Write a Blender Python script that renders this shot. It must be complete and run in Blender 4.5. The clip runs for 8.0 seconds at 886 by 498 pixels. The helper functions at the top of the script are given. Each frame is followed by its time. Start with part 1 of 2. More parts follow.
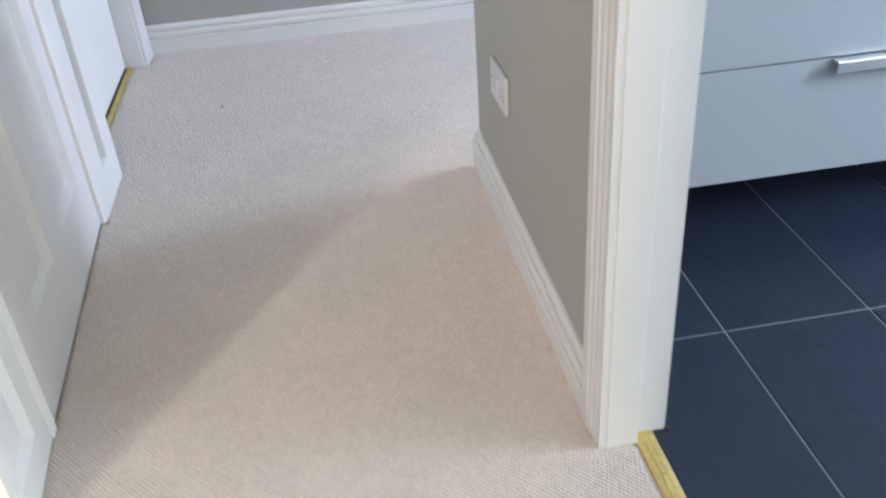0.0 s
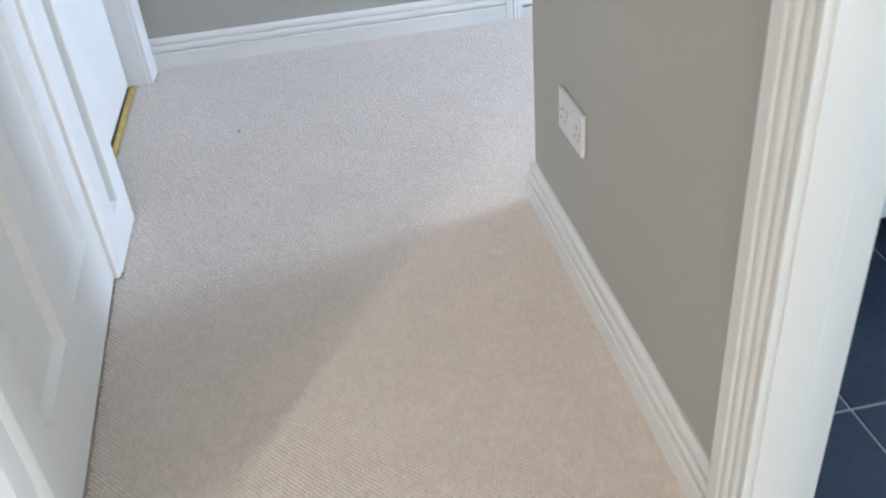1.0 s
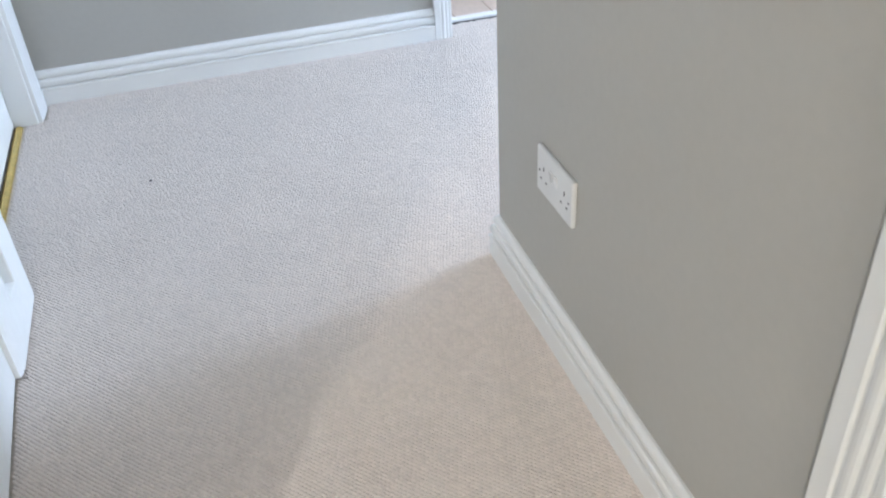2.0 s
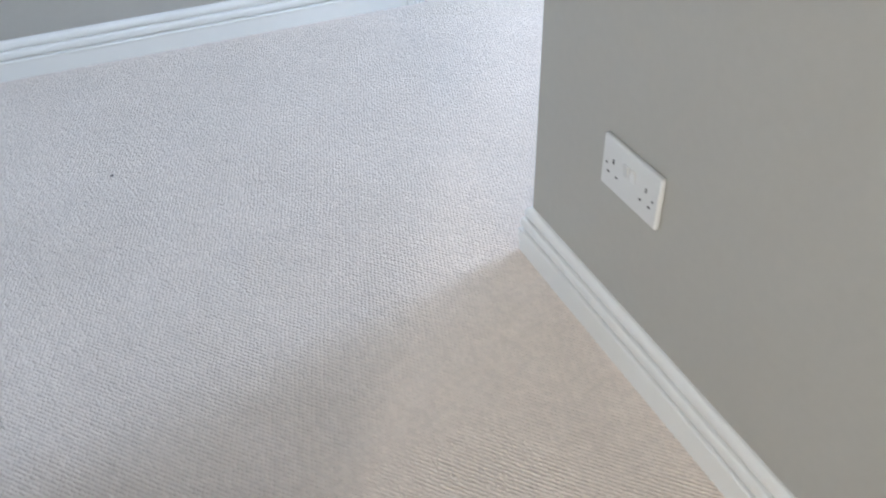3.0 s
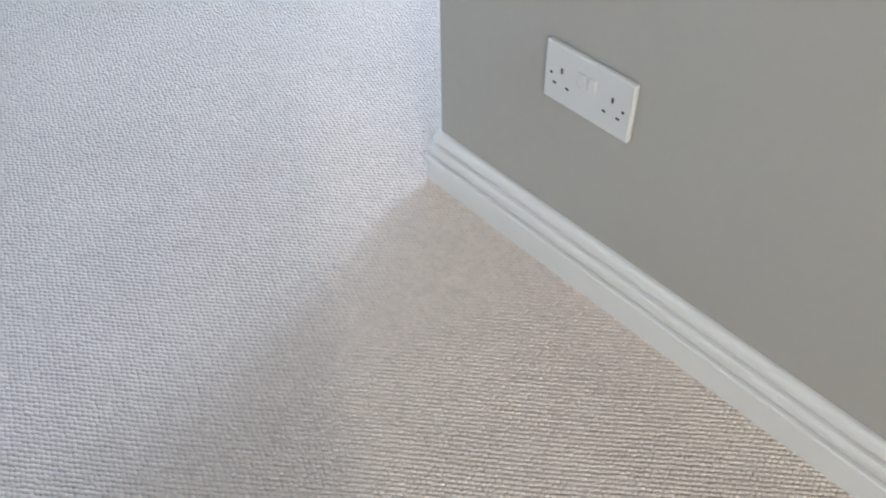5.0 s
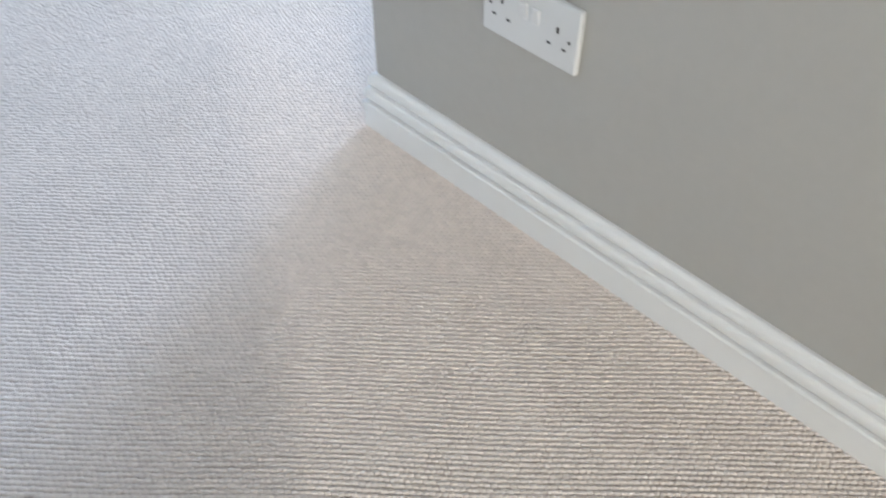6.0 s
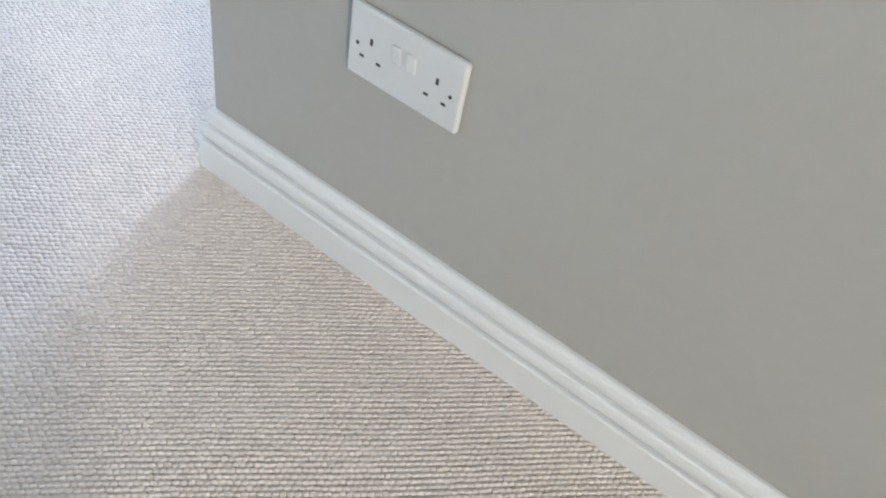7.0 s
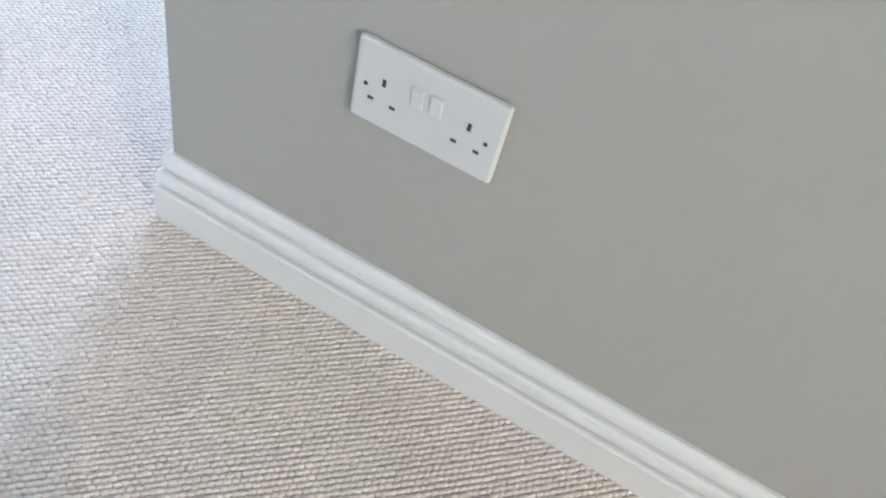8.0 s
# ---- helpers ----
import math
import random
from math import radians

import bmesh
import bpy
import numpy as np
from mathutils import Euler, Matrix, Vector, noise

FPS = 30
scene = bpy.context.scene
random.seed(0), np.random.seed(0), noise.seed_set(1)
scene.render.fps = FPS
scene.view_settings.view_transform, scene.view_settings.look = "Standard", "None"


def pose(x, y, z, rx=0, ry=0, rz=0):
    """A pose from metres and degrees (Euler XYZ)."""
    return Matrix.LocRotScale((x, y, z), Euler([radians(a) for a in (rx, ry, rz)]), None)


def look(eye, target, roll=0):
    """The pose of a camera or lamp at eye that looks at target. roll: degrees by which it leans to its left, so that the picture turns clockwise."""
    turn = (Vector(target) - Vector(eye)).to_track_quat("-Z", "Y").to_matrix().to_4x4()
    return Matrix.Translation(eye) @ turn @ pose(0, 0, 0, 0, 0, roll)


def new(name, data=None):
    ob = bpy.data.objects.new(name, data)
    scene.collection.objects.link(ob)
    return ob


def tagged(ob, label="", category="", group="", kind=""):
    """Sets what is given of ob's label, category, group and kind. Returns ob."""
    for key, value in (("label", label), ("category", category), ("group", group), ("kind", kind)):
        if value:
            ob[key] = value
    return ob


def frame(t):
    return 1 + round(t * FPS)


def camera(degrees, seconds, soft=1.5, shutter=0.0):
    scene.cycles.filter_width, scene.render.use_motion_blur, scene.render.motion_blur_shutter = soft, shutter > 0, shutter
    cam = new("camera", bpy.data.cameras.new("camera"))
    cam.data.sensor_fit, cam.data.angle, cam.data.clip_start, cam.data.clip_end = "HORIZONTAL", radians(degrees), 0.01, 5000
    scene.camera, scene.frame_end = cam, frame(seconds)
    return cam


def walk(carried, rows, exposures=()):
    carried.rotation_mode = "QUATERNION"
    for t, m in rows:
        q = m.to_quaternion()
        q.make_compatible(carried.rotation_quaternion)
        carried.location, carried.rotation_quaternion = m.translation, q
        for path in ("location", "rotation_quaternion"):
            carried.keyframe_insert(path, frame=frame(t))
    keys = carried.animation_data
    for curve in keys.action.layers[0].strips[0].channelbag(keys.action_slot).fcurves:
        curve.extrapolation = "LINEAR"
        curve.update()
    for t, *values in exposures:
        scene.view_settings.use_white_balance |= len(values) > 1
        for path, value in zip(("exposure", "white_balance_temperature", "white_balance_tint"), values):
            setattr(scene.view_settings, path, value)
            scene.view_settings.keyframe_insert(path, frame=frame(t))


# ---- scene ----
cam = camera(53.9, 8.0, soft=2.0, shutter=0.42)
PATH = [
    (0, (-0.371, -2.053, 1.082), (-0.167, -0.382, 0.002), -4.4),
    (0.5, (-0.376, -1.888, 1.115), (-0.209, -0.206, 0.047), -7.4),
    (1, (-0.463, -1.744, 1.092), (-0.25, -0.1, -0.027), -5.5),
    (1.5, (-0.514, -1.586, 1.113), (-0.096, 0.042, 0.029), -3.3),
    (1.7, (-0.52, -1.522, 1.111), (-0.088, 0.091, 0.011), -3.6),
    (2.8, (-0.58, -1.239, 1.075), (-0.104, 0.23, -0.196), -3.0),
    (3, (-0.673, -1.166, 1.061), (-0.067, 0.285, -0.175), -1.5),
    (3.5, (-0.702, -1.004, 1.07), (-0.084, 0.346, -0.271), -4.3),
    (4, (-0.697, -0.898, 1.026), (0.033, 0.333, -0.372), -2.6),
    (4.5, (-0.71, -0.854, 0.996), (0.068, 0.257, -0.474), -4.0),
    (4.7, (-0.727, -0.86, 1.003), (0.118, 0.227, -0.447), -2.8),
    (5.8, (-0.751, -0.853, 0.959), (0.196, 0.132, -0.502), -0.0),
    (6, (-0.699, -0.824, 0.947), (0.229, 0.085, -0.574), -0.3),
    (6.3, (-0.672, -0.784, 0.928), (0.248, -0.044, -0.509), 4.3),
    (6.4, (-0.663, -0.771, 0.922), (0.271, -0.036, -0.509), 5.1),
    (6.5, (-0.653, -0.758, 0.916), (0.336, -0.066, -0.5), 8.0),
    (6.6, (-0.644, -0.745, 0.909), (0.438, -0.097, -0.458), 9.7),
    (7, (-0.608, -0.692, 0.884), (0.499, -0.118, -0.496), 12.9),
    (7.5, (-0.562, -0.587, 0.858), (0.645, -0.077, -0.653), 11.5),
    (8, (-0.55, -0.502, 0.836), (0.717, -0.126, -0.665), 16.3),
]
walk(cam, [(t, look(eye, target, roll)) for t, eye, target, roll in PATH],
     exposures=((0, -0.68, 6800, 12), (0.5, -0.64, 6780, 12), (1.0, -0.56, 6720, 11), (1.7, -0.38, 6570, 10), (3.0, -0.42, 6500, 9.3), (3.5, -0.53, 6480, 9.3),
                (4.0, -0.55, 6460, 9.3), (4.5, -0.53, 6450, 9.5), (6, -0.33, 6400, 9), (7, -0.26, 6370, 8.5), (8, -0.19, 6350, 8.5)))



# ---- world and light ----
world = bpy.data.worlds.new("daylight")
scene.world = world
world.use_nodes = True
sky = world.node_tree.nodes.new("ShaderNodeTexSky")
sky.sky_type = "NISHITA"
sky.sun_disc = False
sky.sun_elevation = radians(40)
sky.sun_rotation = radians(200)
world.node_tree.links.new(sky.outputs[0], world.node_tree.nodes["Background"].inputs[0])
world.node_tree.nodes["Background"].inputs[1].default_value = 0.06


def window_light(name, eye, target, width, height, watts, colour):
    """Daylight that comes in through a window opening."""
    data = bpy.data.lights.new(name, "AREA")
    data.shape, data.size, data.size_y, data.energy, data.color = "RECTANGLE", width, height, watts, colour
    ob = new(name, data)
    ob.matrix_world = look(eye, target)
    return ob


window_light("landing_window_light", (3.16, 0.62, 1.45), (0.0, 0.62, 1.45), 0.62, 1.50, 150, (0.55, 0.715, 1.0))
window_light("bedroom_window_light", (-3.20, -4.65, 1.68), (-1.0, -4.65, 1.68), 0.44, 1.00, 238, (1.0, 0.95, 0.885))
window_light("hall_end_window_light", (-0.46, -4.97, 1.5), (-0.46, 0.0, 1.5), 0.70, 1.10, 58, (1.0, 0.98, 0.92))
window_light("far_room_window_light", (1.15, 3.48, 1.5), (1.15, 0.0, 1.5), 1.1, 1.2, 28, (0.86, 0.93, 1.0))
window_light("bathroom_window_light", (3.16, -1.76, 1.55), (0.0, -1.76, 1.55), 1.00, 1.00, 148, (0.64, 0.81, 1.0))

# ---- materials ----


def material(name, colour, rough=0.5, metal=0.0, var=0.05, scale=6.0, fine=90.0, bump=0.05, bump_scale=220.0, object_random=0.0, island=0.0, spec=0.5, sheen=0.0):
    """A painted, woven or metal surface with variation at a coarse and a fine scale and a fine relief."""
    m = bpy.data.materials.new(name)
    m.use_nodes = True
    nt = m.node_tree
    node, link = nt.nodes.new, nt.links.new
    bsdf = nt.nodes["Principled BSDF"]
    coord = node("ShaderNodeTexCoord")
    coarse, grain, relief = node("ShaderNodeTexNoise"), node("ShaderNodeTexNoise"), node("ShaderNodeTexNoise")
    for n, s, d in ((coarse, scale, 3.0), (grain, fine, 2.0), (relief, bump_scale, 3.0)):
        n.inputs["Scale"].default_value, n.inputs["Detail"].default_value = s, d
        link(coord.outputs["Object"], n.inputs["Vector"])
    add = node("ShaderNodeMath")
    add.operation = "ADD"
    link(coarse.outputs["Fac"], add.inputs[0])
    link(grain.outputs["Fac"], add.inputs[1])
    last = add.outputs[0]
    for kind, amount in (("ShaderNodeObjectInfo", object_random), ("ShaderNodeNewGeometry", island)):
        if amount:
            info, mul = node(kind), node("ShaderNodeMath")
            mul.operation = "MULTIPLY_ADD"
            link(info.outputs["Random" if kind == "ShaderNodeObjectInfo" else "Random Per Island"], mul.inputs[0])
            mul.inputs[1].default_value = amount
            link(last, mul.inputs[2])
            last = mul.outputs[0]
    ramp = node("ShaderNodeMapRange")
    top = 1.4 + object_random + island
    ramp.inputs["From Min"].default_value, ramp.inputs["From Max"].default_value = 0.6, top
    ramp.inputs["To Min"].default_value, ramp.inputs["To Max"].default_value = 1.0 - var, 1.0 + var
    link(last, ramp.inputs["Value"])
    tint = node("ShaderNodeVectorMath")
    tint.operation = "SCALE"
    tint.inputs[0].default_value = colour
    link(ramp.outputs[0], tint.inputs["Scale"])
    link(tint.outputs[0], bsdf.inputs["Base Color"])
    rmap = node("ShaderNodeMapRange")
    rmap.inputs["To Min"].default_value, rmap.inputs["To Max"].default_value = max(0.02, rough - 0.08), min(1.0, rough + 0.08)
    link(coarse.outputs["Fac"], rmap.inputs["Value"])
    link(rmap.outputs[0], bsdf.inputs["Roughness"])
    bsdf.inputs["Metallic"].default_value = metal
    bsdf.inputs["Specular IOR Level"].default_value = spec
    bsdf.inputs["Sheen Weight"].default_value = sheen
    b = node("ShaderNodeBump")
    b.inputs["Strength"].default_value, b.inputs["Distance"].default_value = bump, 0.002
    link(relief.outputs["Fac"], b.inputs["Height"])
    link(b.outputs[0], bsdf.inputs["Normal"])
    return m


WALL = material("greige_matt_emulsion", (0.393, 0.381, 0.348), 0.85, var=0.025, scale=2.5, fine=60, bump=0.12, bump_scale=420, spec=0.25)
# White of the ceiling, also put on unseen walls as a light reflector.
CEIL_AND_BOUNCE = material("white_ceiling_and_bounce_paint", (0.86, 0.85, 0.83), 0.9, var=0.02, bump=0.1)
GLOSS = material("white_satin_woodwork", (0.725, 0.726, 0.706), 0.42, var=0.012, scale=4, fine=40, bump=0.04, bump_scale=150)
DOORW = material("white_satin_door_paint", (0.88, 0.878, 0.85), 0.45, var=0.03, scale=4, fine=50, bump=0.05, bump_scale=180)
CARPET = material("beige_wool_loop", (0.75, 0.668, 0.604), 0.95, var=0.11, scale=5, fine=35, bump=0.5, bump_scale=900, island=0.7, spec=0.1, sheen=0.15)
BACKING = material("beige_carpet_ground", (0.688, 0.624, 0.553), 0.95, var=0.10, scale=8, fine=300, bump=0.8, bump_scale=260, spec=0.1)
TILE = material("charcoal_slate_effect_porcelain", (0.021, 0.031, 0.055), 0.42, var=0.30, scale=7, fine=55, bump=0.12, bump_scale=60, object_random=0.3, spec=0.25)
GROUT = material("grey_grout", (0.27, 0.285, 0.30), 0.9, var=0.12, scale=20, fine=200, bump=0.4)
BRASS = material("worn_brass", (0.80, 0.62, 0.25), 0.42, 1.0, var=0.18, scale=14, fine=90, bump=0.05, bump_scale=130)
STEEL = material("satin_steel", (0.42, 0.40, 0.35), 0.36, 1.0, var=0.08, scale=30, fine=240, bump=0.03)
ALU = material("brushed_aluminium", (0.88, 0.89, 0.90), 0.38, 1.0, var=0.04, scale=10, fine=200, bump=0.02)
PLASTIC = material("white_moulded_plastic", (0.61, 0.612, 0.597), 0.34, var=0.012, scale=10, fine=80, bump=0.01)
# Lighter copy of the plate plastic; paints in the light the tilted rockers catch.
ROCKER = material("tilt_lit_rocker_plastic", (0.66, 0.662, 0.648), 0.28, var=0.01, bump=0.01)
SLOT = material("dark_socket_slot", (0.035, 0.032, 0.03), 0.6, var=0.1)
LACQUER = material("pale_grey_lacquer", (0.45, 0.48, 0.515), 0.32, var=0.02, scale=3, fine=40, bump=0.015)
CARCASS = material("grey_carcass_board", (0.45, 0.46, 0.47), 0.6, var=0.04)
WOOD = material("reddish_laminate_plank", (0.55, 0.41, 0.34), 0.30, var=0.20, scale=5, fine=60, bump=0.06, object_random=0.5)
LINT_AND_SPOT = material("dark_lint_and_spot", (0.06, 0.05, 0.05), 0.95, var=0.2, scale=90, fine=400, bump=0.3)
THREAD = material("brown_carpet_thread", (0.26, 0.21, 0.17), 0.95, var=0.2, scale=60, fine=300, bump=0.2)
# Near-black: painted shade under a door, and the dark joints of the floors.
SHADE_AND_JOINT = material("dark_gap_shade_and_joint", (0.03, 0.025, 0.02), 0.9, var=0.15)

# ---- geometry helpers ----


def mesh(name, bm, mat, smooth=False):
    data = bpy.data.meshes.new(name)
    bm.normal_update()
    bm.to_mesh(data)
    bm.free()
    data.materials.append(mat)
    if smooth:
        for p in data.polygons:
            p.use_smooth = True
    return data


def part(name, bm, mat, parent=None, label="", smooth=False):
    ob = new(name, mesh(name, bm, mat, smooth))
    if parent:
        ob.parent = parent
    if label:
        tagged(ob, label)
    return ob


def empty(name, m, label, category, group="", kind=""):
    ob = new(name)
    ob.empty_display_size = 0.05
    ob.matrix_world = m
    return tagged(ob, label, category, group, kind)


def box(x0, x1, y0, y1, z0, z1, bevel=0.0, seg=2, bm=None):
    bm = bm or bmesh.new()
    made = bmesh.ops.create_cube(bm, size=1.0)["verts"]
    for v in made:
        v.co = ((x0, x1)[v.co.x > 0], (y0, y1)[v.co.y > 0], (z0, z1)[v.co.z > 0])
    if bevel:
        edges = list({e for v in made for e in v.link_edges})
        bmesh.ops.bevel(bm, geom=edges, offset=bevel, segments=seg, affect="EDGES", profile=0.6)
    return bm


def moulding(profile, start, run, out, up, mitre0=0.0, mitre1=0.0, bm=None):
    """A moulding with a cross-section of (out, up) pairs, swept straight from start along run; mitre: how far an end grows per unit of out."""
    bm = bm or bmesh.new()
    start, run, out, up = Vector(start), Vector(run), Vector(out), Vector(up)
    way = run.normalized()
    rings = []
    for base, grow in ((start, -mitre0), (start + run, mitre1)):
        rings.append([bm.verts.new(base + out * o + up * u + way * (grow * o)) for o, u in profile])
    n = len(profile)
    for i in range(n):
        bm.faces.new((rings[0][i], rings[0][(i + 1) % n], rings[1][(i + 1) % n], rings[1][i]))
    bm.faces.new(rings[0][::-1])
    bm.faces.new(rings[1])
    bmesh.ops.recalc_face_normals(bm, faces=bm.faces)
    return bm


SKIRT = [(0, -0.01), (0.0175, -0.01), (0.0175, 0.0455), (0.0190, 0.0468), (0.0196, 0.0490), (0.0190, 0.0515), (0.0175, 0.0530), (0.0100, 0.0542), (0.0100, 0.0568),
         (0.0145, 0.0580), (0.0160, 0.0610), (0.0163, 0.0660), (0.0160, 0.0720), (0.0148, 0.0765), (0.0130, 0.0785), (0.0065, 0.0797), (0.0065, 0.0822),
         (0.0098, 0.0834), (0.0110, 0.0865), (0.0112, 0.0910), (0.0105, 0.0960), (0.0090, 0.1005), (0.0066, 0.1035), (0.0042, 0.1052), (0, 0.1055)]
# architrave cross-section: (proud of the wall, across its width from the outer edge)
ARCH = [(0, 0), (0.0195, 0), (0.0215, 0.002), (0.0220, 0.026), (0.0200, 0.0285), (0.0175, 0.0300), (0.0175, 0.0330), (0.0195, 0.0355), (0.0205, 0.0400),
        (0.0195, 0.0450), (0.0170, 0.0480), (0.0150, 0.0500), (0.0150, 0.0530), (0.0165, 0.0560), (0.0165, 0.0600), (0.0140, 0.0640), (0.0115, 0.0660), (0.0115, 0.0690),
        (0.0130, 0.0715), (0.0130, 0.0780), (0.0110, 0.0800), (0, 0.0800)]


def scaled(profile, width):
    k = width / 0.08
    return [(0.0175 + (o - 0.0175) * 0.62 if o > 0.01 else o, u * k) for o, u in profile]


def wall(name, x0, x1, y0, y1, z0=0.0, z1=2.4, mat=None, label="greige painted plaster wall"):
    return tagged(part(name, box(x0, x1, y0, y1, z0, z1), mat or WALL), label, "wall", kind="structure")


def skirting(name, start, run, out, mitre0=0.0, mitre1=0.0):
    return tagged(part(name, moulding(SKIRT, start, run, out, (0, 0, 1), mitre0, mitre1), GLOSS), "white painted moulded skirting board along the wall", "skirting board", kind="structure")


def architrave(name, start, across, out, width=0.08, height=2.05):
    """An upright door architrave; across points from its outer to its inner edge."""
    return tagged(part(name, moulding(scaled(ARCH, width), start, (0, 0, height), out, across), GLOSS), "white moulded architrave beside a doorway", "architrave", kind="structure")


# ---- shell of the hall, landing and neighbouring rooms ----
tagged(part("floor", box(-1.30, 3.4, -5.2, 1.36, -0.06, -0.0035), BACKING), "flat woven beige carpet running through the hall", "carpet", kind="structure")
tagged(part("floor_bedroom", box(-3.4, -1.30, -5.2, 1.6, -0.06, -0.0035), BACKING), "beige carpet of the bedroom", "carpet", kind="structure")
tagged(part("ceiling", box(-3.4, 3.4, -5.2, 3.6, 2.40, 2.50), CEIL_AND_BOUNCE), "plain white ceiling", "ceiling", kind="structure")

JAMB = -1.046   # far jamb face of the bathroom doorway
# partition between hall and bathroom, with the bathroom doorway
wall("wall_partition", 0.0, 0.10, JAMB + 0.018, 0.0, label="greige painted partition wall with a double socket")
# Out of view: white here only bounces light onto the cupboard doors.
wall("wall_partition_near", 0.0, 0.10, -5.0, JAMB - 0.80, mat=CEIL_AND_BOUNCE, label="unseen hall wall made pale to bounce light")
wall("wall_over_bathroom_door", 0.0, 0.10, JAMB - 0.80, JAMB + 0.018, 2.02, 2.4)
# Closing walls of bathroom and landing, whitened to throw light back into the hall.
wall("wall_bathroom_north", 0.10, 3.2, -0.10, -0.05, mat=CEIL_AND_BOUNCE, label="closing bathroom wall made pale to bounce light")
wall("wall_landing_south", 0.102, 3.2, -0.05, 0.0, mat=CEIL_AND_BOUNCE, label="unseen landing wall made pale to bounce light")
wall("wall_bathroom_south", 0.10, 3.2, -2.7, -2.6, mat=CEIL_AND_BOUNCE, label="closing bathroom wall made pale to bounce light")
# east side: bathroom window and landing window
for n, y0, y1, a, b, z0, z1 in (("landing", 0.0, 1.40, 0.20, 1.04, 0.68, 2.22), ("bathroom", -2.6, -0.10, -2.28, -1.24, 1.03, 2.07)):
    # unseen, so whitened to reflect more daylight
    paint, words = CEIL_AND_BOUNCE, "pale %s wall" % n
    wall("wall_east_%s_low" % n, 3.2, 3.35, y0, y1, 0, z0, paint, words)
    wall("wall_east_%s_high" % n, 3.2, 3.35, y0, y1, z1, 2.4, paint, words)
    wall("wall_east_%s_side" % n, 3.2, 3.35, y0, a, z0, z1, paint, words)
    wall("wall_east_%s_end" % n, 3.2, 3.35, b, y1, z0, z1, paint, words)
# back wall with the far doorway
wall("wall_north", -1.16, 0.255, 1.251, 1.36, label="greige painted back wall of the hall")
# Unseen stretch of the back wall, whitened for bounce.
wall("wall_north_right", 1.07, 3.2, 1.251, 1.36, mat=CEIL_AND_BOUNCE, label="unseen landing wall made pale to bounce light")
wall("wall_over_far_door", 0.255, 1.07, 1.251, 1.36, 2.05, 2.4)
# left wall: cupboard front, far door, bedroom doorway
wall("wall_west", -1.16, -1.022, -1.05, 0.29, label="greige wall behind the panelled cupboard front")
wall("wall_west_pier", -1.16, -1.022, 1.122, 1.251)
wall("wall_over_west_door", -1.16, -1.022, 0.29, 1.125, 2.05, 2.4)
wall("wall_west_near", -1.16, -1.022, -5.0, -2.33)
wall("wall_over_bedroom_door", -1.16, -1.022, -2.33, -1.05, 2.10, 2.4)
# The unseen end wall is white to reflect light up the hall.
for n, x0, x1, z0, z1 in (("left", -3.4, -0.83, 0, 2.4), ("right", -0.09, 0.10, 0, 2.4), ("low", -0.83, -0.09, 0, 0.93), ("high", -0.83, -0.09, 2.07, 2.4)):
    wall("wall_south_" + n, x0, x1, -5.2, -5.0, z0, z1, CEIL_AND_BOUNCE, "unseen end wall round a window, made pale to bounce light")
# bedroom with its window
wall("wall_bedroom_north", -3.25, -1.16, 1.40, 1.50)
wall("wall_bedroom_west_low", -3.4, -3.25, -5.0, 1.5, 0, 1.16)
wall("wall_bedroom_west_high", -3.4, -3.25, -5.0, 1.5, 2.20, 2.4)
wall("wall_bedroom_west_side", -3.4, -3.25, -5.0, -4.90, 1.16, 2.20)
wall("wall_bedroom_west_end", -3.4, -3.25, -4.40, 1.5, 1.16, 2.20)
# room beyond the far doorway
wall("wall_far_room_west", 0.10, 0.20, 1.36, 3.5)
wall("wall_far_room_east", 3.2, 3.3, 1.36, 3.5)
for n, x0, x1, z0, z1 in (("low", 0.10, 3.3, 0, 0.88), ("high", 0.10, 3.3, 2.12, 2.4), ("side", 0.10, 0.58, 0.88, 2.12), ("end", 1.72, 3.3, 0.88, 2.12)):
    wall("wall_far_room_" + n, x0, x1, 3.5, 3.6, z0, z1)

skirting("baseboard_partition", (0, -0.975, 0), (0, 0.975, 0), (-1, 0, 0), 0, 1)
skirting("baseboard_partition_end", (0, 0, 0), (3.2, 0, 0), (0, 1, 0), 1, 0)
skirting("baseboard_north", (-1.022, 1.251, 0), (1.253, 0, 0), (0, -1, 0))
skirting("baseboard_west_pier", (-1.022, 1.213, 0), (0, 0.038, 0), (1, 0, 0))

# bathroom doorway: lining, stop, architrave
rebate = box(-0.002, 0.052, JAMB - 0.011, JAMB + 0.0175, 0, 2.02, 0.0015)
box(0.0515, 0.108, JAMB + 0.0105, JAMB + 0.0175, 0, 2.02, 0.001, bm=rebate)
tagged(part("trim_bathroom_jamb", rebate, GLOSS), "white painted rebated door lining of the bathroom doorway", "door frame", kind="structure")
tagged(part("trim_bathroom_jamb_near", box(-0.002, 0.102, JAMB - 0.80, JAMB - 0.7825, 0, 2.02, 0.0015), GLOSS), "white painted door lining", "door frame", kind="structure")
architrave("trim_bathroom_architrave", (0, -0.975, 0), (0, -1, 0), (-1, 0, 0), 0.0805)
architrave("trim_far_door_architrave", (0.231, 1.251, 0), (1, 0, 0), (0, -1, 0), 0.060)
tagged(part("trim_far_door_jamb", box(0.255, 0.293, 1.243, 1.36, 0, 2.05, 0.0015), GLOSS), "white painted door lining", "door frame", kind="structure")
architrave("trim_west_door_architrave", (-1.022, 1.213, 0), (0, -1, 0), (1, 0, 0), 0.098)
tagged(part("trim_west_door_jamb", box(-1.14, -1.020, 1.105, 1.123, 0, 2.05, 0.0015), GLOSS), "white painted door lining", "door frame", kind="structure")


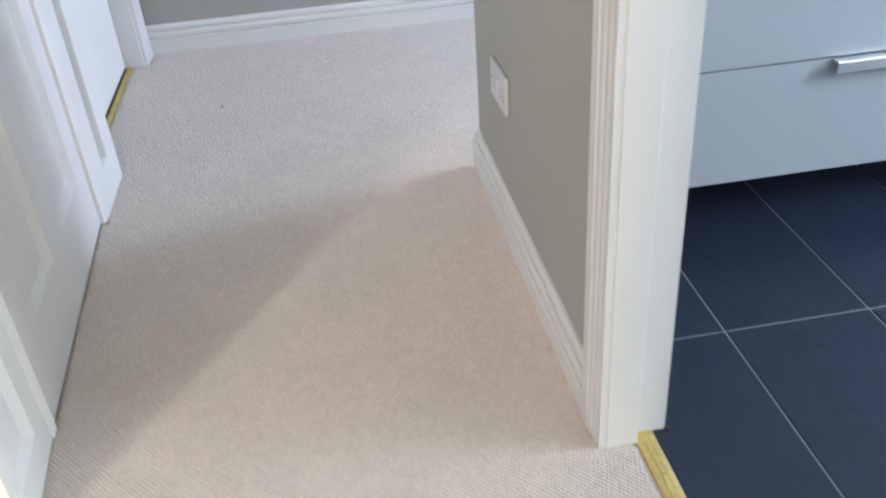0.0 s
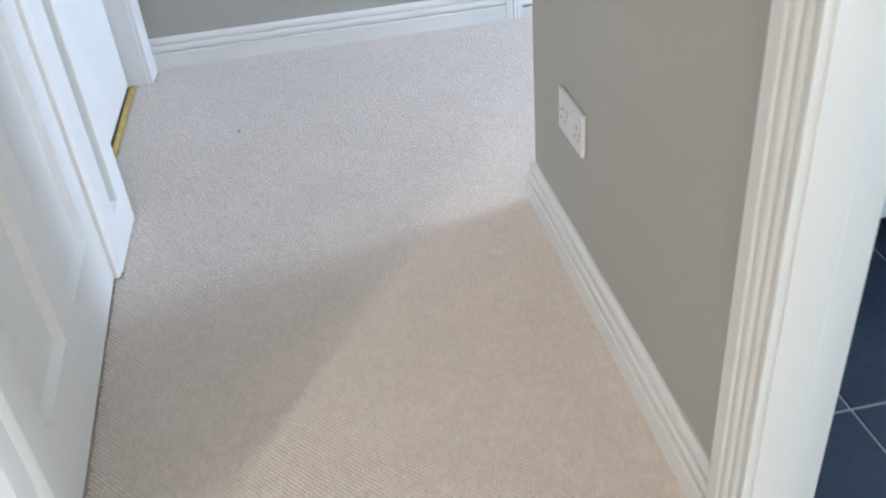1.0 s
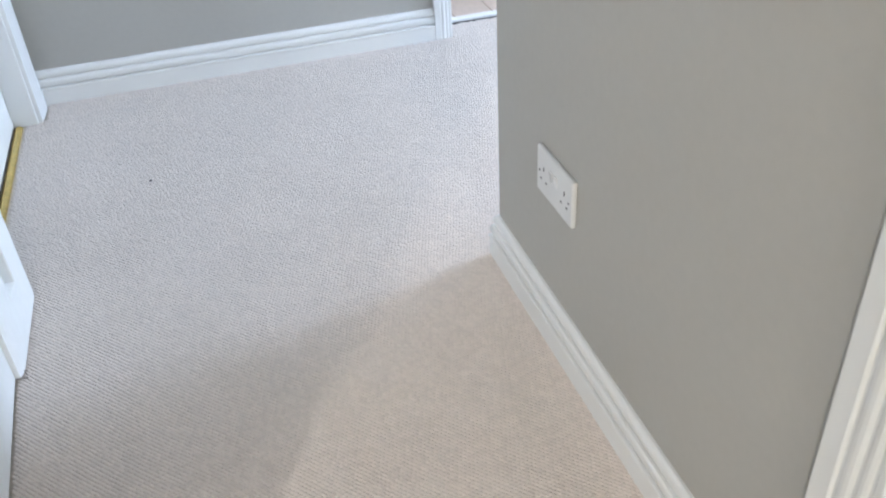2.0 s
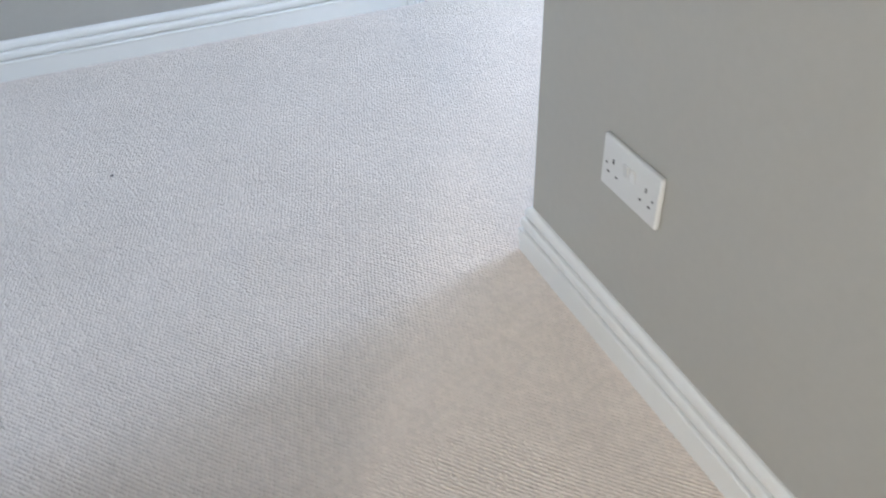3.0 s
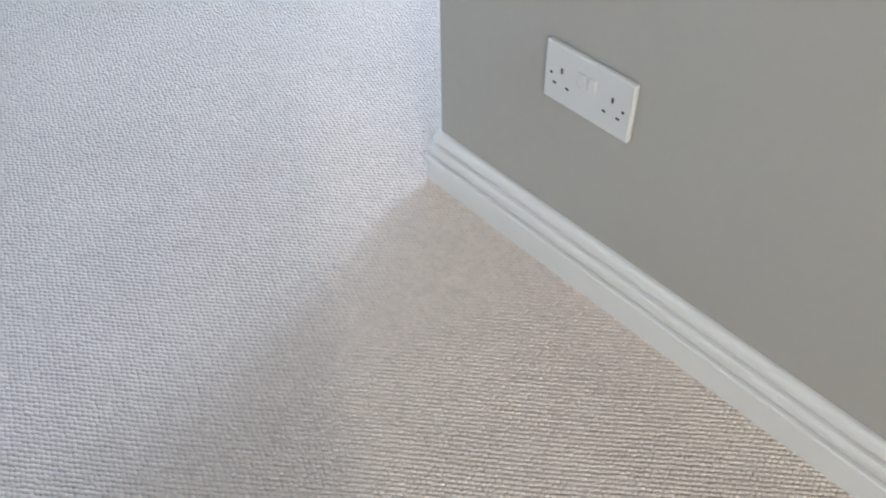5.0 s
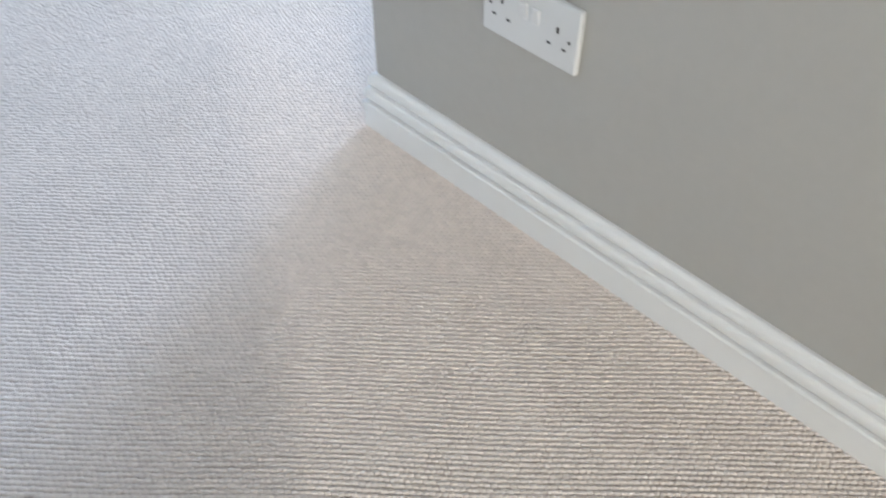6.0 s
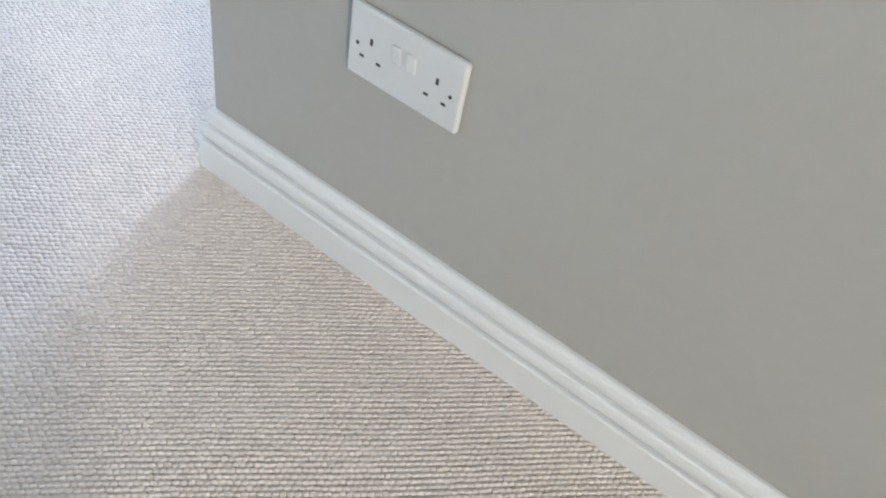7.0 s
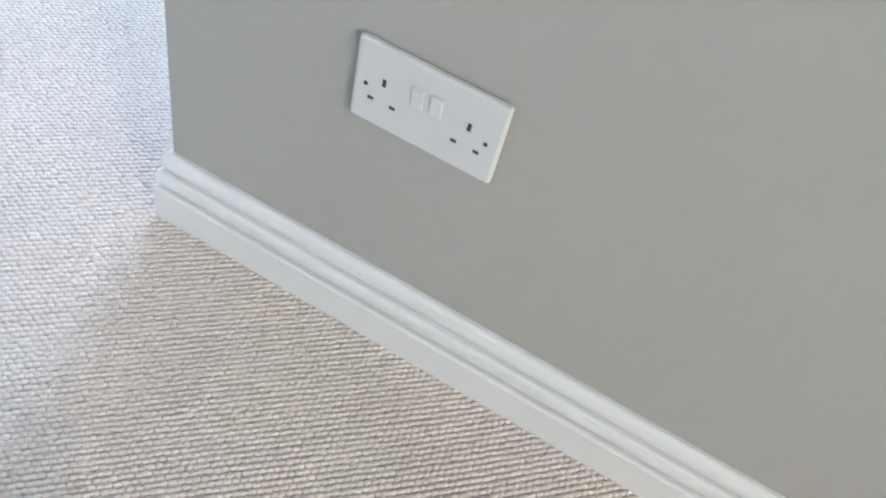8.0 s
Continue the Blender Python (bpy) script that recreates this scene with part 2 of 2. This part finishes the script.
# ---- doors on the west side ----
def leaf(width, height, thick, panels, low=0.0, ease=(), deep=0.0):
    """A moulded panel door: origin at a lower corner, width along +y, face to +x. panels: (y0, y1, z0, z1)."""
    bm = bmesh.new()
    ease = dict(ease)
    ys = sorted({0.0, width, *ease, *[p[0] for p in panels], *[p[1] for p in panels]})
    zs = sorted({low, height, *[p[2] for p in panels], *[p[3] for p in panels]})
    grid = {(i, j): bm.verts.new((ease.get(y, 0.0), y, z)) for i, y in enumerate(ys) for j, z in enumerate(zs)}
    fields = []
    for i in range(len(ys) - 1):
        for j in range(len(zs) - 1):
            f = bm.faces.new((grid[i, j], grid[i + 1, j], grid[i + 1, j + 1], grid[i, j + 1]))
            cy, cz = (ys[i] + ys[i + 1]) / 2, (zs[j] + zs[j + 1]) / 2
            if any(p[0] < cy < p[1] and p[2] < cz < p[3] for p in panels):
                fields.append(f)
    rim = [e for e in bm.edges if e.is_boundary]
    back = bmesh.ops.extrude_edge_only(bm, edges=rim)
    for v in [g for g in back["geom"] if isinstance(g, bmesh.types.BMVert)]:
        v.co.x = -thick
    bmesh.ops.holes_fill(bm, edges=[e for e in bm.edges if e.is_boundary])
    bmesh.ops.recalc_face_normals(bm, faces=bm.faces)
    for f in fields if deep else ():
        bmesh.ops.inset_individual(bm, faces=[f], thickness=0.002, depth=-0.002)
        bmesh.ops.inset_individual(bm, faces=[f], thickness=0.006, depth=-deep)
    for f in () if deep else fields:
        k = 1.0 if f.calc_area() > 0.09 else 0.7
        bmesh.ops.inset_individual(bm, faces=[f], thickness=0.003 * k, depth=-0.0030)
        bmesh.ops.inset_individual(bm, faces=[f], thickness=0.016 * k, depth=-0.0120)
        bmesh.ops.inset_individual(bm, faces=[f], thickness=0.009 * k, depth=0.0)
    return bm


def panel(y0, y1, z0, z1):
    """The raised field of one door panel."""
    bm = bmesh.new()
    k = 1.0 if (y1 - y0) * (z1 - z0) > 0.09 else 0.7
    rings = []
    for inset, x in ((0.0275 * k, -0.0165), (0.0275 * k, -0.0137), (0.040 * k, -0.0115), (0.043 * k, -0.0112)):
        rings.append([bm.verts.new((x, y, z)) for y, z in ((y0 + inset, z0 + inset), (y1 - inset, z0 + inset), (y1 - inset, z1 - inset), (y0 + inset, z1 - inset))])
    for a, c in zip(rings, rings[1:]):
        for q in range(4):
            bm.faces.new((a[q], a[(q + 1) % 4], c[(q + 1) % 4], c[q]))
    bm.faces.new(rings[-1])
    bm.faces.new(rings[0][::-1])
    bmesh.ops.recalc_face_normals(bm, faces=bm.faces)
    return bm


def panelled(name, m, label, group, width, thick, panels, low, ease=(), deep=0.0):
    top = empty(name, m, label, "door", group, "structure")
    frame_part = part("leaf", leaf(width, 1.98, thick, panels, low, ease, deep), DOORW, top)
    for p in () if deep else panels:
        part("panel", panel(*p), DOORW, frame_part)
    return top


TILT = math.degrees(math.atan2(0.038, 0.770))
six = [(a, c, z0, z1) for a, c in ((0.118, 0.335), (0.448, 0.672)) for z0, z1 in ((0.170, 0.78), (0.95, 1.52), (1.63, 1.84))]
cup = panelled("door_2", pose(-0.950, -0.811, 0.0, 0, 0, TILT), "white moulded six-panel cupboard door, closed, just above the carpet", "", 0.768, 0.036, six, 0.006)
part("cover_bead", moulding([(0, -0.012), (0.006, -0.012), (0.010, -0.006), (0.006, -0.002), (0.006, 0.002), (0.011, 0.008), (0.006, 0.013), (0, 0.013)], (0.0, 0.001, 0.006), (0, 0, 1.97), (1, 0, 0), (0, 1, 0)), DOORW, cup)
EASED = ((0.0, -0.0065), (0.012, -0.002), (0.026, 0.0), (0.262, 0.0), (0.282, -0.004), (0.290, -0.011), (0.292, -0.018))
panelled("door_3", pose(-0.972, -0.0435, 0.0), "narrow white upright with a deep groove beside the cupboard door", "cupboard side leaves", 0.292, 0.049, [(0.108, 0.176, 0.105, 1.84)], 0.004, EASED, 0.030)
panelled("door_4", pose(-0.9255, -1.060, 0.0, 0, 0, 4.8), "narrow white panelled leaf at the cupboard's near end", "cupboard side leaves", 0.246, 0.075, [(0.026, 0.176, 0.076, 0.80), (0.026, 0.176, 0.95, 1.84)], 0.004)

far = empty("door_1", pose(-1.086, 0.30, 0.0), "plain white closed door with a dark gap above a brass strip", "door", kind="structure")
part("leaf", box(-0.040, 0.0, 0.0, 0.802, 0.010, 2.04, 0.002), DOORW, far)
# Dark filler stands in for the shade below the leaf.
part("gap", box(-0.040, -0.004, 0.0, 0.802, -0.003, 0.0095), SHADE_AND_JOINT, far, "dark filler painting the shade in the gap under the door")


def strip(name, x0, x1, y0, y1, label):
    """A brass cover strip with a low crown and two grooves."""
    w = x1 - x0
    prof = [(0, -0.003), (0.0, 0.001), (0.12 * w, 0.0028), (0.30 * w, 0.0042), (0.34 * w, 0.0034), (0.38 * w, 0.0046), (0.60 * w, 0.0046), (0.64 * w, 0.0036), (0.68 * w, 0.0042), (0.88 * w, 0.0028), (w, 0.001), (w, -0.003)]
    bm = moulding(prof, (x0, y0, 0), (0, y1 - y0, 0), (1, 0, 0), (0, 0, 1))
    ob = tagged(part(name, bm, BRASS), label, "threshold strip")
    for k in range(3):
        y = y0 + (y1 - y0) * (0.12 + 0.38 * k)
        s = bmesh.new()
        bmesh.ops.create_cone(s, cap_ends=True, segments=14, radius1=0.0035, radius2=0.0026, depth=0.0016, matrix=Matrix.Translation(((x0 + x1) / 2, y, 0.0052)))
        part("screw", s, BRASS, ob)
    return ob


strip("threshold_strip", -1.0855, -1.0640, 0.31, 1.103, "scuffed brass threshold strip under the white door")
strip("threshold_strip", 0.0525, 0.0855, JAMB - 0.782, JAMB + 0.0095, "brass threshold strip between beige carpet and dark tiles")


# ---- double socket on the partition ----
def socket(m):
    """Face looks along -x; y runs from the far to the near end."""
    top = empty("wall_socket", m, "white plastic double wall socket with two rocker switches", "socket")
    plate = part("faceplate", box(-0.0095, 0.0, -0.0735, 0.073, -0.043, 0.0448, 0.0045, 3), PLASTIC, top)
    for s in (-1, 1):
        part("rocker_switch", rocker(s * 0.0092, 0.0110), ROCKER, plate)
        # earth slot above, live and neutral slots below
        c = s * 0.0425
        for name, dy, dz, w, h in (("earth_slot", 0.0, 0.0085, 0.0036, 0.0080), ("pin_slot", -0.0112, -0.0135, 0.0058, 0.0032), ("pin_slot", 0.0112, -0.0135, 0.0058, 0.0032)):
            part(name, box(-0.00985, -0.0086, c + dy - w / 2, c + dy + w / 2, dz - h / 2, dz + h / 2), SLOT, plate)
        b = bmesh.new()
        bmesh.ops.create_cone(b, cap_ends=True, segments=16, radius1=0.0022, radius2=0.0022, depth=0.0012, matrix=pose(-0.0094, s * 0.0602, -0.0005, 0, 90, 0))
        part("screw_hole", b, SLOT, plate)
    return top


def rocker(y, z):
    bm = box(-0.0130, -0.009, y - 0.0062, y + 0.0062, z - 0.0112, z + 0.0112, 0.0018, 3)
    for v in bm.verts:
        if v.co.z < z - 0.004 and v.co.x < -0.0105:
            v.co.x += 0.0028
    return bm


socket(pose(0.0, -0.2915, 0.3436))

# ---- strike plate on the bathroom jamb ----
strike = empty("strike_plate", pose(0.076, JAMB + 0.0103, 0.918), "satin steel door strike plate let into the jamb", "strike plate")
part("plate", box(-0.018, 0.024, -0.0016, 0.0002, -0.115, 0.075, 0.0006), STEEL, strike)
for z in (-0.100, 0.060):
    b = bmesh.new()
    bmesh.ops.create_cone(b, cap_ends=True, segments=16, radius1=0.0048, radius2=0.0036, depth=0.0012, matrix=pose(0, -0.002, z, 90, 0, 0))
    part("screw", b, STEEL, strike)
part("latch_hole", box(-0.009, 0.009, -0.0021, -0.0012, -0.02, 0.02), SLOT, strike)


# ---- drawer unit in the bathroom ----
def drawer_unit():
    top = empty("drawer_unit", pose(0.80, -0.10, 0.0), "pale grey lacquered wall-hung drawer unit over dark tiles", "drawer unit")
    part("body", box(-0.60, 0.60, -0.355, 0.0, 0.142, 0.76, 0.001), CARCASS, top)
    for z0, z1 in ((0.131, 0.392), (0.3955, 0.745)):
        front = part("drawer_front", box(-0.60, 0.60, -0.380, -0.358, z0, z1, 0.0016), LACQUER, top)
        prof = [(0, 0), (0.026, 0), (0.0275, -0.002), (0.0275, -0.0235), (0.0255, -0.025), (0.0245, -0.0235), (0.0245, -0.003), (0, -0.003)]
        part("handle", moulding(prof, (-0.145, -0.380, z1 + 0.0008), (0.25, 0, 0), (0, -1, 0), (0, 0, 1)), ALU, front, "slim aluminium edge pull")
    part("worktop", box(-0.61, 0.61, -0.390, 0.0, 0.762, 0.79, 0.003), PLASTIC, top)
    return top


drawer_unit()

# ---- speck of lint on the carpet ----
b = bmesh.new()
for k in range(7):
    bmesh.ops.create_icosphere(b, subdivisions=1, radius=random.uniform(0.0014, 0.0026), matrix=Matrix.Translation((-0.718 + random.uniform(-0.003, 0.003), 0.630 + random.uniform(-0.002, 0.002), 0.0045)))
tagged(part("lint_speck", b, LINT_AND_SPOT), "small dark speck of lint lying on the beige carpet", "lint")

# ---- small dark spot at the foot of the bathroom jamb ----
b = bmesh.new()
for k in range(9):
    bmesh.ops.create_icosphere(b, subdivisions=1, radius=random.uniform(0.0018, 0.0034), matrix=Matrix.Translation((0.1115 + random.uniform(-0.004, 0.004), JAMB + 0.008 + random.uniform(-0.004, 0.004), 0.0035 + random.uniform(0, 0.003))))
tagged(part("dark_spot", b, LINT_AND_SPOT), "small dark spot on the tile beside the door jamb", "dust")

# ---- frayed carpet edge at the corner of the cupboard front ----
b = bmesh.new()
for k in range(14):
    px, py = -0.984 + random.uniform(-0.012, 0.016), -0.034 + random.uniform(-0.010, 0.014)
    lean = pose(px, py, 0.003, random.uniform(-70, 70), random.uniform(-70, 70), random.uniform(0, 360))
    bmesh.ops.create_cone(b, cap_ends=True, segments=5, radius1=0.0011, radius2=0.0005, depth=random.uniform(0.008, 0.014), matrix=lean)
tagged(part("carpet_fray", b, THREAD), "frayed brown carpet threads at the cupboard corner", "carpet fray")

# ---- plank floor of the room beyond the far doorway ----
far_floor = tagged(part("floor_far_room", box(0.20, 3.2, 1.36, 3.5, -0.06, -0.006), SHADE_AND_JOINT), "reddish wooden plank floor of the next room", "floor", kind="structure")
plank = mesh("plank", box(0.001, 0.139, 0.0, 2.10, -0.006, 0.002, 0.0008, 1), WOOD)
for i in range(21):
    ob = new("plank", plank)
    ob.parent = far_floor
    ob.location = (0.215 + 0.14 * i, 1.395, 0)
tagged(part("threshold_bar", box(0.294, 1.07, 1.3575, 1.392, -0.006, 0.010, 0.003), GLOSS), "white painted threshold bar across the far doorway", "threshold strip")

tagged(part("threshold_gap", box(0.294, 1.07, 1.350, 1.3575, -0.0034, 0.0012), SHADE_AND_JOINT), "dark joint between carpet and white threshold bar", "joint", kind="structure")

# ---- bathroom tiles ----
bath = tagged(part("floor_bathroom", box(0.066, 3.2, -2.6, -0.10, -0.003, -0.0012), GROUT), "dark slate-effect floor tiles with pale grey grout", "floor", kind="structure")
GAP = 0.0048
alike = {}
for i in range(-1, 10):
    for j in range(-3, 2):
        x0, y0 = max(0.3175 + 0.2992 * i, 0.0861), max(-0.8135 + 0.60 * j, -2.6)
        x1, y1 = min(0.3175 + 0.2992 * (i + 1), 3.2), min(-0.8135 + 0.60 * (j + 1), -0.10)
        if x1 - x0 < 0.02 or y1 - y0 < 0.02 or (x0 < 0.102 and y1 > JAMB + 0.5):
            x0 = 0.1025
            if x1 - x0 < 0.02 or y1 - y0 < 0.02:
                continue
        size = (round(x1 - x0, 4), round(y1 - y0, 4))
        if size not in alike:
            alike[size] = mesh("tile", box(GAP / 2, size[0] - GAP / 2, GAP / 2, size[1] - GAP / 2, -0.003, 0.0012, 0.0010, 1), TILE)
        ob = new("tile", alike[size])
        ob.parent = bath
        ob.location = (x0, y0, 0)


# ---- carpet loops ----
def loops():
    """The loop pile of the hall carpet: small wool loops in rows that run diagonally to the walls."""
    rng = np.random.default_rng(7)
    a, b = 0.0078, 0.0068
    ang = radians(-47.5)
    u, v = np.array((math.cos(ang), math.sin(ang))), np.array((-math.sin(ang), math.cos(ang)))
    i, j = np.meshgrid(np.arange(-385, 386), np.arange(-445, 446))
    i, j = i.ravel().astype(float), j.ravel().astype(float)
    c = np.array((-0.4, -0.3)) + np.outer((i + 0.5 * (j % 2)) * a + 0.0006 * np.sin(j * 1.7), u) + np.outer(j * b, v) + 0.0
    wave = 0.0022 * np.sin(c[:, ::-1] * np.array((9.0, 7.0)) + 2.0 * np.sin(c * np.array((5.0, 6.5)))) + 0.0004 * np.sin(c[:, ::-1] * 61.0 + c * 37.0)
    loose = np.clip((c[:, 1] + 0.35) / 1.2, 0.0, 1.0)[:, None]
    c = c + wave + rng.normal(0, 1.0, c.shape) * (0.00024 + 0.0006 * loose)
    x, y = c[:, 0], c[:, 1]
    hall = (x > -1.056) & (x < 0.045) & (y > -2.0) & (y < 1.24)
    hall &= ~((x < -0.948 - 0.05 * np.clip(y + 0.8, -0.3, 0.76)) & (y < 0.262)) & ~((x > -0.014) & (y < 0.014) & (y > JAMB + 0.004)) & ~((x < -0.998) & ((y < 0.29) | (y > 1.12)))
    hall &= ~((x > 0.044) & (y < 0.0))
    branch = (x >= 0.045) & (x < 0.75) & (y > 0.021) & (y < 1.348) & ((y < 1.232) | (x > 0.297))
    c, loose = c[hall | branch], loose[hall | branch, 0]
    n = len(c)
    k = 6
    th = np.arange(k) * 2 * np.pi / k
    ru, rv, h = 0.0060 * rng.uniform(0.95, 1.06, n), 0.0039 * rng.uniform(0.95, 1.05, n), (0.0019 - 0.0013 * loose) * rng.uniform(0.76, 1.22, n)
    verts = np.zeros((n, 2 * k + 1, 3))
    for ring, (r, z) in enumerate(((1.0, -0.0035), (0.80, 0.55))):
        for q in range(k):
            off = np.outer(ru * r * np.cos(th[q]), u) + np.outer(rv * r * np.sin(th[q]), v)
            verts[:, ring * k + q, :2] = c + off
            verts[:, ring * k + q, 2] = z if z < 0 else h * z
    verts[:, 2 * k, :2] = c + rng.normal(0, 0.0004, (n, 2))
    verts[:, 2 * k, 2] = h
    faces = []
    one = [(q, (q + 1) % k, k + (q + 1) % k, k + q) for q in range(k)]
    cap = [(k + q, k + (q + 1) % k, 2 * k) for q in range(k)]
    base = (np.arange(n) * (2 * k + 1))[:, None]
    quads = (np.array(one)[None] + base[:, :, None]).reshape(-1, 4)
    tris = (np.array(cap)[None] + base[:, :, None]).reshape(-1, 3)
    data = bpy.data.meshes.new("carpet_pile")
    data.from_pydata(verts.reshape(-1, 3).tolist(), [], quads.tolist() + tris.tolist())
    data.materials.append(CARPET)
    data.polygons.foreach_set("use_smooth", [True] * len(data.polygons))
    return tagged(new("carpet_pile", data), "beige wool loop pile in fine diagonal rows", "carpet", kind="stuff")


loops()
